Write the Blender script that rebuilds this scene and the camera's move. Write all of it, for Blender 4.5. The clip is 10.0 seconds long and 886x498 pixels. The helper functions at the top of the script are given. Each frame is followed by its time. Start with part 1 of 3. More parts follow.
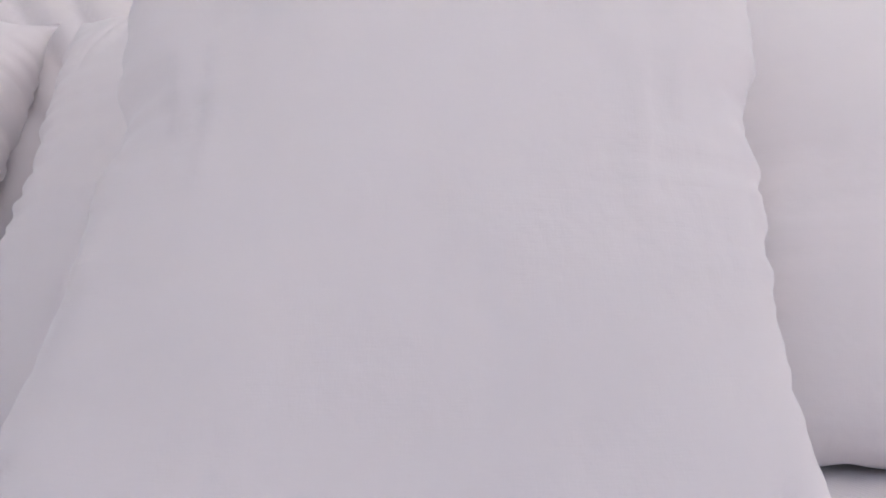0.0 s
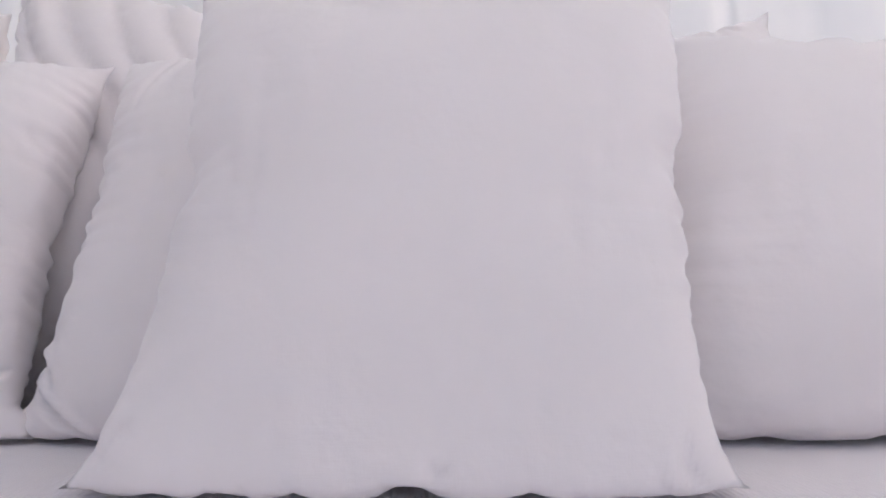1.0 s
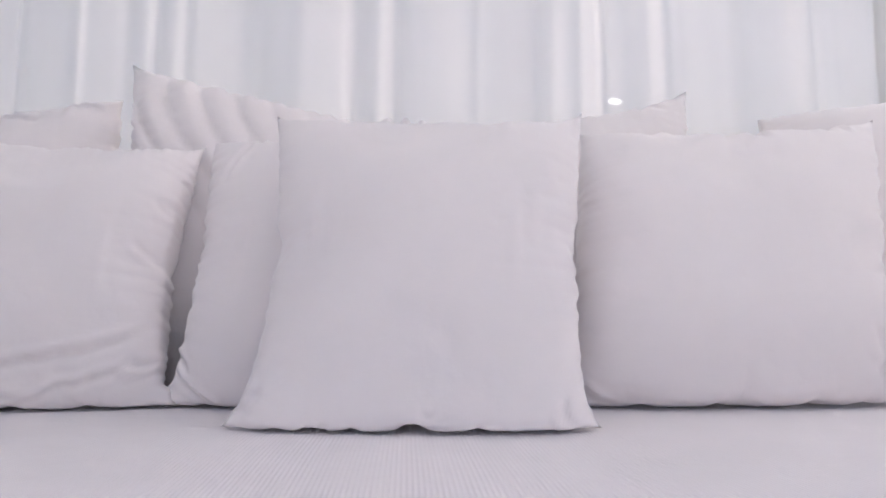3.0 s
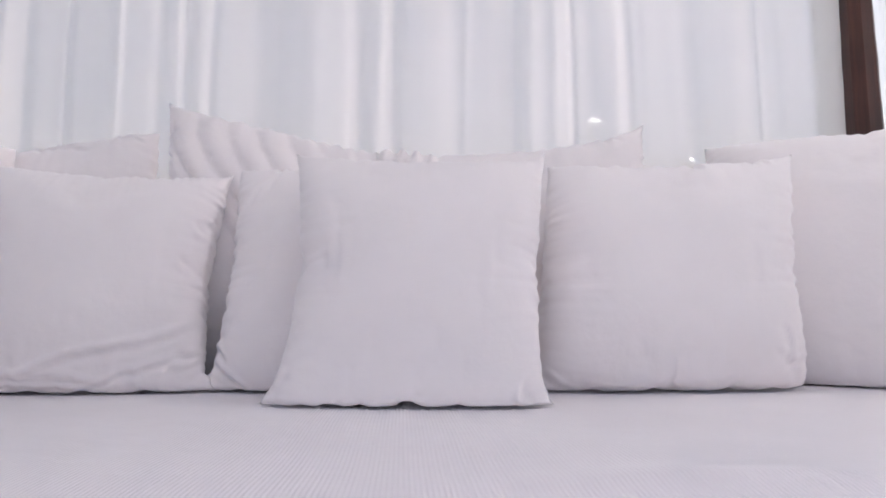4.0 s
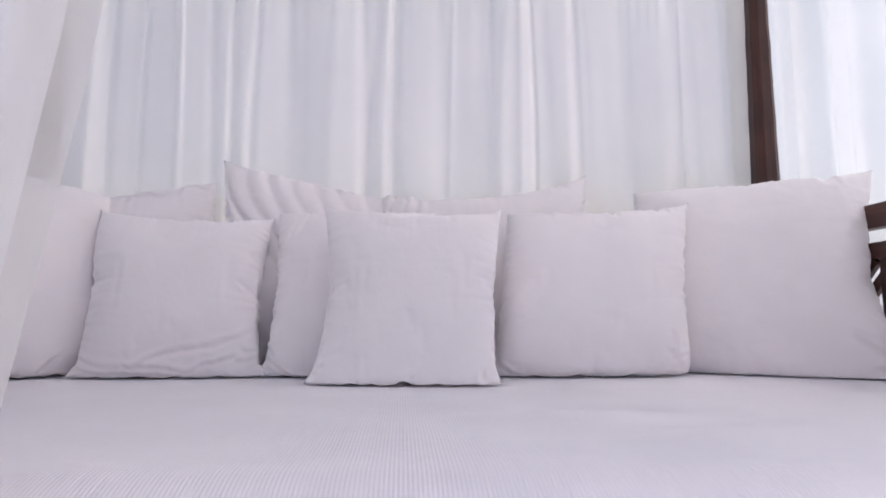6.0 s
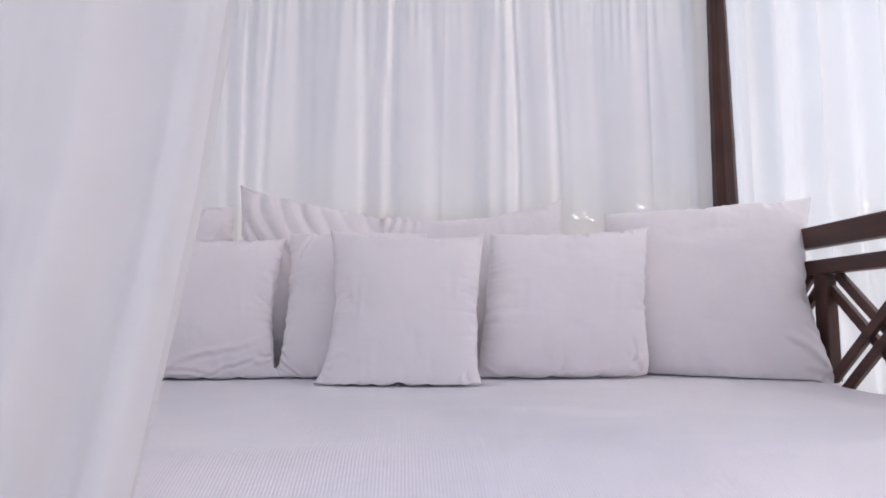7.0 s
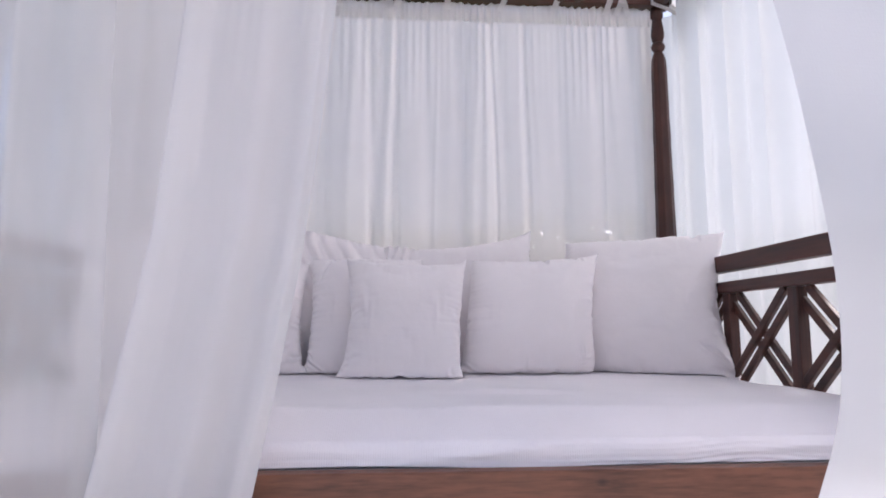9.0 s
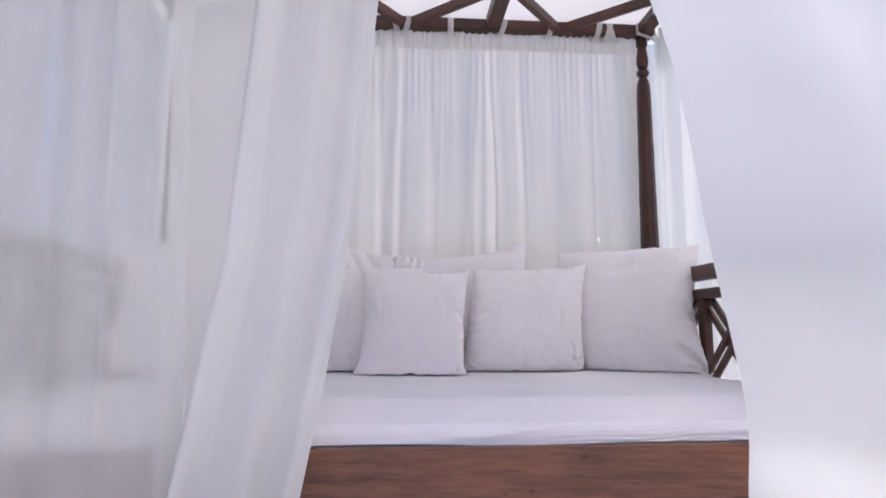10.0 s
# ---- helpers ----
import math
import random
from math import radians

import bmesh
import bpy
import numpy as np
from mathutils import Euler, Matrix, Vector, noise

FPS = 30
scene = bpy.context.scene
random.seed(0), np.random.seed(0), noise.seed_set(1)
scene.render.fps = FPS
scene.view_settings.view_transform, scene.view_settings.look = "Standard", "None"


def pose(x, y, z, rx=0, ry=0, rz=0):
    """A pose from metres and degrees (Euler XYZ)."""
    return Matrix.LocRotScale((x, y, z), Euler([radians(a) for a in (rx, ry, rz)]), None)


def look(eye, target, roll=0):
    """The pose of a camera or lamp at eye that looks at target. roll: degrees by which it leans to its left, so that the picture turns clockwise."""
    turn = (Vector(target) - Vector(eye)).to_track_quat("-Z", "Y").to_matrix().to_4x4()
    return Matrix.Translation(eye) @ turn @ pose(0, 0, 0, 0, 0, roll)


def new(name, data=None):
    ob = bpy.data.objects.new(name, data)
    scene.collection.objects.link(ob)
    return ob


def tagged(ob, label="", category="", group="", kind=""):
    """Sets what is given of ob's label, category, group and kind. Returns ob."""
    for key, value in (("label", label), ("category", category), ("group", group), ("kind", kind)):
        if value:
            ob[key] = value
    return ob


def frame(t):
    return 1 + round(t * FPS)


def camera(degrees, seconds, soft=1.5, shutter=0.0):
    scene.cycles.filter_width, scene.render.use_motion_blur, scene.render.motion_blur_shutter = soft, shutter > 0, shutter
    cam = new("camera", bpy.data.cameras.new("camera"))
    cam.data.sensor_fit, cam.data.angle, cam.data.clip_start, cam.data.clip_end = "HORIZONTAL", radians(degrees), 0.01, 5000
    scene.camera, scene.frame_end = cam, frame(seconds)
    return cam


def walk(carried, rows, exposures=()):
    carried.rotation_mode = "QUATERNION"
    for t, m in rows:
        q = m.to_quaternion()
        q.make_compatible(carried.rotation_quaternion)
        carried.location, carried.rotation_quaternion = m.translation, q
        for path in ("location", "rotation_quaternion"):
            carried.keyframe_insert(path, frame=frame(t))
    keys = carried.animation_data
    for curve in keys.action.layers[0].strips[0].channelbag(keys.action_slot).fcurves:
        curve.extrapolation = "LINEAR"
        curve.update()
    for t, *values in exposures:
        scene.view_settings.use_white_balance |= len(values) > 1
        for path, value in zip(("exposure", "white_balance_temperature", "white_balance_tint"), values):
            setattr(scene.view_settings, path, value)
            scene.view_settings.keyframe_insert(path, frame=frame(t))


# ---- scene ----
cam = camera(70.0, 10.0, soft=1.75)
# seconds, eye x y z, yaw, pitch
PATH = [
    (0.0, -0.001, -0.338, 0.705, -4.51, 7.21),
    (0.5, -0.004, -0.395, 0.706, -4.50, 7.03),
    (1.0, -0.006, -0.456, 0.707, -4.22, 6.94),
    (1.5, -0.009, -0.526, 0.709, -4.02, 6.87),
    (2.0, -0.012, -0.609, 0.712, -3.80, 6.77),
    (3.5, -0.003, -0.905, 0.736, -3.26, 6.00),
    (4.0, -0.006, -1.018, 0.731, -3.68, 6.28),
    (4.5, -0.002, -1.131, 0.732, -3.61, 6.26),
    (5.0, -0.003, -1.250, 0.736, -3.63, 6.23),
    (5.5, -0.006, -1.369, 0.740, -3.70, 6.25),
    (6.8, 0.010, -1.698, 0.773, -3.62, 6.14),
    (7.5, 0.011, -1.875, 0.786, -3.98, 6.26),
    (8.2, 0.010, -2.067, 0.772, -4.13, 6.90),
    (9.0, -0.004, -2.290, 0.771, -4.00, 7.15),
    (9.5, -0.031, -2.426, 0.772, -4.12, 7.25),
    (10.0, -0.066, -2.568, 0.775, -4.46, 7.27),
]
walk(cam, [(t, pose(x, y, z, 90 + pitch, 0, yaw)) for t, x, y, z, yaw, pitch in PATH],
     exposures=[(0.0, 0.99, 6110, 13.5), (3.0, 1.04, 6090, 13.5), (5.5, 0.96, 5980, 15.5), (7.5, 0.86, 5920, 16.5), (10.0, 0.79, 5850, 17.5)])

# ---- light ----
SUN_EL, SUN_AZ = 60, 86      # degrees; azimuth from +y towards +x
world = bpy.data.worlds.new("world")
scene.world = world
world.use_nodes = True
wn = world.node_tree.nodes
sky = wn.new("ShaderNodeTexSky")
sky.sky_type = "NISHITA"
sky.sun_disc = False
sky.sun_elevation = radians(SUN_EL)
sky.sun_rotation = radians(SUN_AZ)
sky.air_density, sky.dust_density, sky.ozone_density = 1.0, 8.0, 0.6
world.node_tree.links.new(sky.outputs[0], wn["Background"].inputs[0])
wn["Background"].inputs[1].default_value = 0.15
sun_data = bpy.data.lights.new("sun", "SUN")
sun_data.energy, sun_data.angle, sun_data.color = 1.5, radians(9), (1.0, 0.96, 0.90)
sun = new("sun", sun_data)
ce = math.cos(radians(SUN_EL))
sun.matrix_world = look((0, 0, 0), (-ce * math.sin(radians(SUN_AZ)), -ce * math.cos(radians(SUN_AZ)), -math.sin(radians(SUN_EL))))


# ---- materials ----
def material(name):
    m = bpy.data.materials.new(name)
    m.use_nodes = True
    t = m.node_tree
    return m, t.nodes, t.links, t.nodes["Principled BSDF"]


def noise_node(n, l, scale, detail=4, vec=None, rough=0.55):
    a = n.new("ShaderNodeTexNoise")
    a.inputs["Scale"].default_value, a.inputs["Detail"].default_value = scale, detail
    a.inputs["Roughness"].default_value = rough
    if vec is not None:
        l.new(vec, a.inputs["Vector"])
    return a


def ramp(n, l, src, stops):
    r = n.new("ShaderNodeValToRGB")
    e = r.color_ramp.elements
    for i, (p, c) in enumerate(stops):
        k = e[i] if i < 2 else e.new(p)
        k.position, k.color = p, (*c, 1)
    l.new(src, r.inputs[0])
    return r


def bump(n, l, height, strength, distance, normal=None):
    b = n.new("ShaderNodeBump")
    b.inputs["Strength"].default_value, b.inputs["Distance"].default_value = strength, distance
    l.new(height, b.inputs["Height"])
    if normal is not None:
        l.new(normal, b.inputs["Normal"])
    return b


def coords(n, l, scale=(1, 1, 1), kind="Object"):
    c, m = n.new("ShaderNodeTexCoord"), n.new("ShaderNodeMapping")
    m.inputs["Scale"].default_value = scale
    l.new(c.outputs[kind], m.inputs["Vector"])
    return m.outputs[0]


def cotton(name, colour, stripes=0.0):
    """White cotton: fine weave, faint soiling; stripes: the period of woven ribs across x, in metres."""
    m, n, l, p = material(name)
    v = coords(n, l)
    big = noise_node(n, l, 5, 4, v)
    r = ramp(n, l, big.outputs[0], [(0.3, tuple(c * 0.955 for c in colour)), (0.7, colour)])
    l.new(r.outputs[0], p.inputs["Base Color"])
    p.inputs["Roughness"].default_value = 0.92
    p.inputs["Specular IOR Level"].default_value = 0.15
    p.inputs["Sheen Weight"].default_value = 0.55
    p.inputs["Sheen Roughness"].default_value = 0.4
    slub = noise_node(n, l, 1, 3, coords(n, l, (90, 90, 900)))
    slub2 = noise_node(n, l, 1, 3, coords(n, l, (900, 900, 90)))
    add = n.new("ShaderNodeMath")
    add.operation = "ADD"
    l.new(slub.outputs[0], add.inputs[0]), l.new(slub2.outputs[0], add.inputs[1])
    b = bump(n, l, add.outputs[0], 0.1, 0.0008)
    soft = noise_node(n, l, 22, 3, v)
    b2 = bump(n, l, soft.outputs[0], 0.25, 0.006, b.outputs[0])
    out = b2
    if stripes:
        w = n.new("ShaderNodeTexWave")
        w.wave_type, w.bands_direction, w.wave_profile = "BANDS", "X", "SIN"
        w.inputs["Scale"].default_value = 2 * math.pi / (20 * stripes)
        w.inputs["Distortion"].default_value, w.inputs["Detail"].default_value = 0.6, 2
        l.new(v, w.inputs["Vector"])
        out = bump(n, l, w.outputs[0], 0.34, 0.0013, b2.outputs[0])
    l.new(out.outputs[0], p.inputs["Normal"])
    return m


def sheer(name, clear, through_light, colour=(0.9, 0.9, 0.9)):
    """Sheer voile: part open weave, part diffuse cloth that lets light through."""
    m, n, l, p = material(name)
    n.remove(p)
    dif, tra, tsp = n.new("ShaderNodeBsdfDiffuse"), n.new("ShaderNodeBsdfTranslucent"), n.new("ShaderNodeBsdfTransparent")
    v = coords(n, l)
    weave = noise_node(n, l, 1, 3, coords(n, l, (60, 60, 500)))
    weave2 = noise_node(n, l, 1, 3, coords(n, l, (500, 500, 60)))
    b = bump(n, l, weave.outputs[0], 0.12, 0.001)
    b2 = bump(n, l, weave2.outputs[0], 0.12, 0.001, b.outputs[0])
    cloud = noise_node(n, l, 3, 3, v)
    tone = ramp(n, l, cloud.outputs[0], [(0.3, tuple(c * 0.96 for c in colour)), (0.7, colour)])
    for s in (dif, tra):
        l.new(tone.outputs[0], s.inputs["Color"])
        l.new(b2.outputs[0], s.inputs["Normal"])
    m1, m2 = n.new("ShaderNodeMixShader"), n.new("ShaderNodeMixShader")
    m1.inputs[0].default_value = through_light
    l.new(dif.outputs[0], m1.inputs[1]), l.new(tra.outputs[0], m1.inputs[2])
    open_weave = n.new("ShaderNodeMapRange")
    open_weave.inputs["To Min"].default_value, open_weave.inputs["To Max"].default_value = clear * 0.8, clear * 1.2
    fine = noise_node(n, l, 1, 2, coords(n, l, (14, 14, 1.5)))
    l.new(fine.outputs[0], open_weave.inputs["Value"])
    l.new(open_weave.outputs[0], m2.inputs[0])
    l.new(m1.outputs[0], m2.inputs[1]), l.new(tsp.outputs[0], m2.inputs[2])
    l.new(m2.outputs[0], n["Material Output"].inputs[0])
    return m


def wood(name, dark, light, axis, rough=0.45, knots=(), run=1.6, spread=(0.62, 1.08), across=28.0):
    """Stained hardwood with grain along one axis."""
    m, n, l, p = material(name)
    sc = [across, across, across]
    sc["xyz".index(axis)] = run
    v = coords(n, l, tuple(sc))
    info = n.new("ShaderNodeObjectInfo")
    shift = n.new("ShaderNodeVectorMath")
    shift.operation = "ADD"
    l.new(v, shift.inputs[0]), l.new(info.outputs["Random"], shift.inputs[1])
    g = noise_node(n, l, 1.0, 7, shift.outputs[0], 0.65)
    g2 = noise_node(n, l, 3.5, 4, shift.outputs[0])
    blot = noise_node(n, l, 5, 3, coords(n, l))
    mixv = n.new("ShaderNodeMath")
    mixv.operation = "MULTIPLY_ADD"
    l.new(g2.outputs[0], mixv.inputs[0])
    mixv.inputs[1].default_value = 0.35
    l.new(g.outputs[0], mixv.inputs[2])
    mv2 = n.new("ShaderNodeMath")
    mv2.operation = "MULTIPLY_ADD"
    l.new(blot.outputs[0], mv2.inputs[0])
    mv2.inputs[1].default_value = 0.4
    l.new(mixv.outputs[0], mv2.inputs[2])
    r = ramp(n, l, mv2.outputs[0], [(spread[0], dark), (spread[1], light)])
    colour = r.outputs[0]
    for kx, kz, size in knots:
        c = n.new("ShaderNodeTexCoord")
        mp = n.new("ShaderNodeMapping")
        mp.inputs["Location"].default_value = (-kx, 0, -kz * 1.7)
        mp.inputs["Scale"].default_value = (1, 0, 1.7)
        l.new(c.outputs["Object"], mp.inputs["Vector"])
        ln = n.new("ShaderNodeVectorMath")
        ln.operation = "LENGTH"
        l.new(mp.outputs[0], ln.inputs[0])
        jit = n.new("ShaderNodeMath")
        jit.operation = "MULTIPLY_ADD"
        l.new(g.outputs[0], jit.inputs[0])
        jit.inputs[1].default_value = size * 0.9
        l.new(ln.outputs["Value"], jit.inputs[2])
        mr = n.new("ShaderNodeMapRange")
        mr.inputs["From Min"].default_value, mr.inputs["From Max"].default_value = size * 0.6, size * 1.6
        mr.inputs["To Min"].default_value, mr.inputs["To Max"].default_value = 0.75, 0.0
        l.new(jit.outputs[0], mr.inputs["Value"])
        mx = n.new("ShaderNodeMix")
        mx.data_type = "RGBA"
        l.new(mr.outputs[0], mx.inputs["Factor"])
        l.new(colour, mx.inputs["A"])
        mx.inputs["B"].default_value = (*[q * 0.35 for q in dark], 1)
        colour = mx.outputs["Result"]
    l.new(colour, p.inputs["Base Color"])
    rr = n.new("ShaderNodeMapRange")
    rr.inputs["To Min"].default_value, rr.inputs["To Max"].default_value = rough - 0.1, rough + 0.15
    l.new(g.outputs[0], rr.inputs["Value"])
    l.new(rr.outputs[0], p.inputs["Roughness"])
    b = bump(n, l, g.outputs[0], 0.35, 0.002)
    l.new(b.outputs[0], p.inputs["Normal"])
    return m


def leafy(name, dark, light, rough=0.4):
    m, n, l, p = material(name)
    geo = n.new("ShaderNodeNewGeometry")
    r = ramp(n, l, geo.outputs["Random Per Island"], [(0.0, dark), (1.0, light)])
    l.new(r.outputs[0], p.inputs["Base Color"])
    p.inputs["Roughness"].default_value = rough
    tr = n.new("ShaderNodeBsdfTranslucent")
    l.new(r.outputs[0], tr.inputs[0])
    mx = n.new("ShaderNodeMixShader")
    mx.inputs[0].default_value = 0.35
    l.new(p.outputs[0], mx.inputs[1]), l.new(tr.outputs[0], mx.inputs[2])
    l.new(mx.outputs[0], n["Material Output"].inputs[0])
    return m


def stone(name, dark, light, scale):
    m, n, l, p = material(name)
    v = coords(n, l)
    a = noise_node(n, l, scale, 8, v)
    r = ramp(n, l, a.outputs[0], [(0.3, dark), (0.7, light)])
    l.new(r.outputs[0], p.inputs["Base Color"])
    p.inputs["Roughness"].default_value = 0.85
    b = bump(n, l, noise_node(n, l, scale * 30, 4, v).outputs[0], 0.4, 0.004)
    l.new(b.outputs[0], p.inputs["Normal"])
    return m


WHITE = (0.942, 0.892, 0.894)
M_COTTON = cotton("white_cotton", WHITE)
M_SHEET = cotton("ribbed_sheet", (0.87, 0.828, 0.848), 0.0048)
M_EDGE = cotton("grey_canvas", (0.56, 0.525, 0.515))
# White voile in tones: each curtain's light and shade is put into its colour.
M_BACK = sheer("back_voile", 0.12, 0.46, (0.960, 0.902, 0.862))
M_SIDE = sheer("side_cool_voile", 0.09, 0.43, (0.74, 0.77, 0.795))
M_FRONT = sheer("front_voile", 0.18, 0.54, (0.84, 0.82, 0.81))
# One front curtain: shade is in the thin panel's colour, light in the fold's.
M_THIN = sheer("thin_shaded_voile", 0.29, 0.52, (0.76, 0.75, 0.74))
M_MID = sheer("fold_lit_voile", 0.12, 0.53, (0.87, 0.85, 0.835))
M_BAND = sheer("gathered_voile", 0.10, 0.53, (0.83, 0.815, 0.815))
# Close weave; its darker, bluish tone is shade put into the colour.
M_DENSE = sheer("dense_shaded_voile", 0.05, 0.47, (0.66, 0.67, 0.695))
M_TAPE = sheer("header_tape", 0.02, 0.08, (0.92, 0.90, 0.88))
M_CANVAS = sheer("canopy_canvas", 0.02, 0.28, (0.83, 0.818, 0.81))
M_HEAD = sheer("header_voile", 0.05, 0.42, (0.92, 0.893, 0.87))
M_WOOD_X = wood("dark_wood_x", (0.025, 0.009, 0.007), (0.088, 0.031, 0.020), "x")
M_WOOD_Y = wood("dark_wood_y", (0.025, 0.009, 0.007), (0.088, 0.031, 0.020), "y")
M_WOOD_Z = wood("dark_wood_z", (0.024, 0.009, 0.007), (0.080, 0.029, 0.020), "z")
M_BOARD = wood("brown_board", (0.060, 0.021, 0.011), (0.200, 0.077, 0.041), "x", 0.5, ((0.395, 0.474, 0.014), (0.20, 0.392, 0.008), (0.265, 0.396, 0.010), (0.52, 0.41, 0.007), (-0.35, 0.42, 0.009)), 5.0, (0.64, 1.04), 48.0)
M_BARK = stone("bark", (0.05, 0.035, 0.025), (0.14, 0.10, 0.075), 18)
M_LEAF = leafy("leaf", (0.025, 0.06, 0.012), (0.10, 0.17, 0.035))
M_LEAF2 = leafy("young_leaf", (0.05, 0.10, 0.02), (0.20, 0.26, 0.06))
M_GLOSS = leafy("glossy_leaf", (0.03, 0.07, 0.015), (0.09, 0.15, 0.04), 0.09)
M_PAVE = stone("pale_paving", (0.64, 0.63, 0.61), (0.75, 0.74, 0.72), 2.5)
M_GRASS = stone("lawn", (0.035, 0.07, 0.015), (0.09, 0.13, 0.035), 6)


# ---- geometry helpers ----
def mesh_of(name, verts, faces, mat, smooth=True):
    me = bpy.data.meshes.new(name)
    me.from_pydata([tuple(v) for v in verts], [], [tuple(f) for f in faces])
    me.validate()
    me.update()
    me.materials.append(mat)
    if smooth:
        me.polygons.foreach_set("use_smooth", [True] * len(me.polygons))
    return me


def part(name, bm, mat, parent, label=""):
    me = bpy.data.meshes.new(name)
    bm.to_mesh(me)
    bm.free()
    me.materials.append(mat)
    return adopt(name, me, parent, label)


def adopt(name, me, parent, label=""):
    ob = new(name, me)
    if parent is not None:
        ob.parent = parent
    if label:
        ob["label"] = label
    return ob


def bar(size, m, bevel=0.004):
    """A bevelled box of that size at the pose m."""
    bm = bmesh.new()
    bmesh.ops.create_cube(bm, size=1.0, matrix=m @ Matrix.Diagonal((*size, 1)))
    bmesh.ops.bevel(bm, geom=bm.edges[:], offset=bevel, segments=2, affect="EDGES", profile=0.6)
    return bm


def between(x0, x1, y0, y1, z0, z1, bevel=0.004):
    return bar((x1 - x0, y1 - y0, z1 - z0), pose((x0 + x1) / 2, (y0 + y1) / 2, (z0 + z1) / 2), bevel)


def turned(profile, x, y, sides=20):
    """A lathe of (radius, z) rows round a vertical axis."""
    bm = bmesh.new()
    rings = []
    for r, z in profile:
        rings.append([bm.verts.new((x + r * math.cos(2 * math.pi * k / sides + math.pi / sides), y + r * math.sin(2 * math.pi * k / sides + math.pi / sides), z)) for k in range(sides)])
    for a, b in zip(rings, rings[1:]):
        for k in range(sides):
            f = bm.faces.new((a[k], a[(k + 1) % sides], b[(k + 1) % sides], b[k]))
            f.smooth = sides > 12
    bm.faces.new(list(reversed(rings[0])))
    bm.faces.new(rings[-1])
    return bm


def smoothstep(a, b, x):
    t = np.clip((x - a) / (b - a), 0, 1)
    return t * t * (3 - 2 * t)


def wavy(seed, count, lo, hi):
    """A sum of sines with random phases, as a function of one array, about -1 to 1."""
    rng = np.random.RandomState(seed)
    fr, ph, am = rng.uniform(lo, hi, count), rng.uniform(0, 6.28, count), rng.uniform(0.5, 1, count)
    am = am / am.sum() * 1.6
    return lambda s: sum(a * np.sin(f * s + p) for a, f, p in zip(am, fr, ph))


def grid_faces(nu, nv):
    i, j = np.meshgrid(np.arange(nu - 1), np.arange(nv - 1), indexing="ij")
    a = (i * nv + j).ravel()
    return np.stack([a, a + nv, a + nv + 1, a + 1], 1)


# ---- ground and garden ----
bm = bmesh.new()
bmesh.ops.create_grid(bm, x_segments=2, y_segments=2, size=400, matrix=pose(0, 0, -0.012))
tagged(part("ground", bm, M_GRASS, None), "green lawn reaching to the horizon", "ground", kind="structure")
# Unseen terrace, kept pale so that it throws light up under the canopy.
tagged(part("pavement", between(-4.2, 4.2, -8.0, 1.4, -0.10, 0.0, 0.003), M_PAVE, None), "unseen pale stone terrace under the daybed, added to bounce light", "terrace", kind="structure")


def leaves_mesh(name, centres, size, mat, rng):
    """Many small bent leaves, each its own island."""
    k = len(centres)
    q = rng.normal(size=(k, 3))
    q /= np.linalg.norm(q, axis=1)[:, None]
    side = np.cross(q, rng.normal(size=(k, 3)))
    side /= np.linalg.norm(side, axis=1)[:, None]
    up = np.cross(q, side)
    s = size * rng.uniform(0.6, 1.3, k)[:, None]
    v = np.stack([centres - q * s, centres + side * s * 0.42 + up * s * 0.12, centres + q * s, centres - side * s * 0.42 + up * s * 0.12], 1).reshape(-1, 3)
    f = np.arange(k * 4).reshape(-1, 4)
    return mesh_of(name, v, f, mat, False)


rng = np.random.RandomState(5)


def hedge(x0, x1, y0, y1, top, count, mat, size, thin=None):
    """thin: a point and a radius where the leaves stand so loose that the sky shows through."""
    c = np.stack([rng.uniform(x0, x1, count), rng.uniform(y0, y1, count), top * rng.uniform(0.02, 1, count) ** 0.6], 1)
    c[:, 2] += 0.015 * np.sin(c[:, 0] * 2.3) * (c[:, 2] / top)
    if thin:
        px, py, pz, rad, keep = thin
        away = np.sqrt((c[:, 0] - px) ** 2 + (c[:, 1] - py) ** 2 + ((c[:, 2] - pz) * 1.6) ** 2)
        c = c[(away > rad * rng.uniform(0.7, 1.1, len(c))) | (rng.uniform(0, 1, len(c)) < keep)]
    return tagged(new("hedge", leaves_mesh("hedge", c, size, mat, rng)), "clipped green garden hedge behind the voile curtains", "hedge", kind="stuff")


hedge(-7.0, 1.62, 2.4, 3.0, 1.52, 26000, M_LEAF, 0.035)
hedge(4.4, 5.4, -5.0, 7.5, 1.86, 15000, M_LEAF2, 0.085, (4.9, 4.9, 1.8, 0.7, 0.05))
hedge(-5.6, -4.8, -5.0, 3.2, 2.3, 13000, M_LEAF2, 0.06)


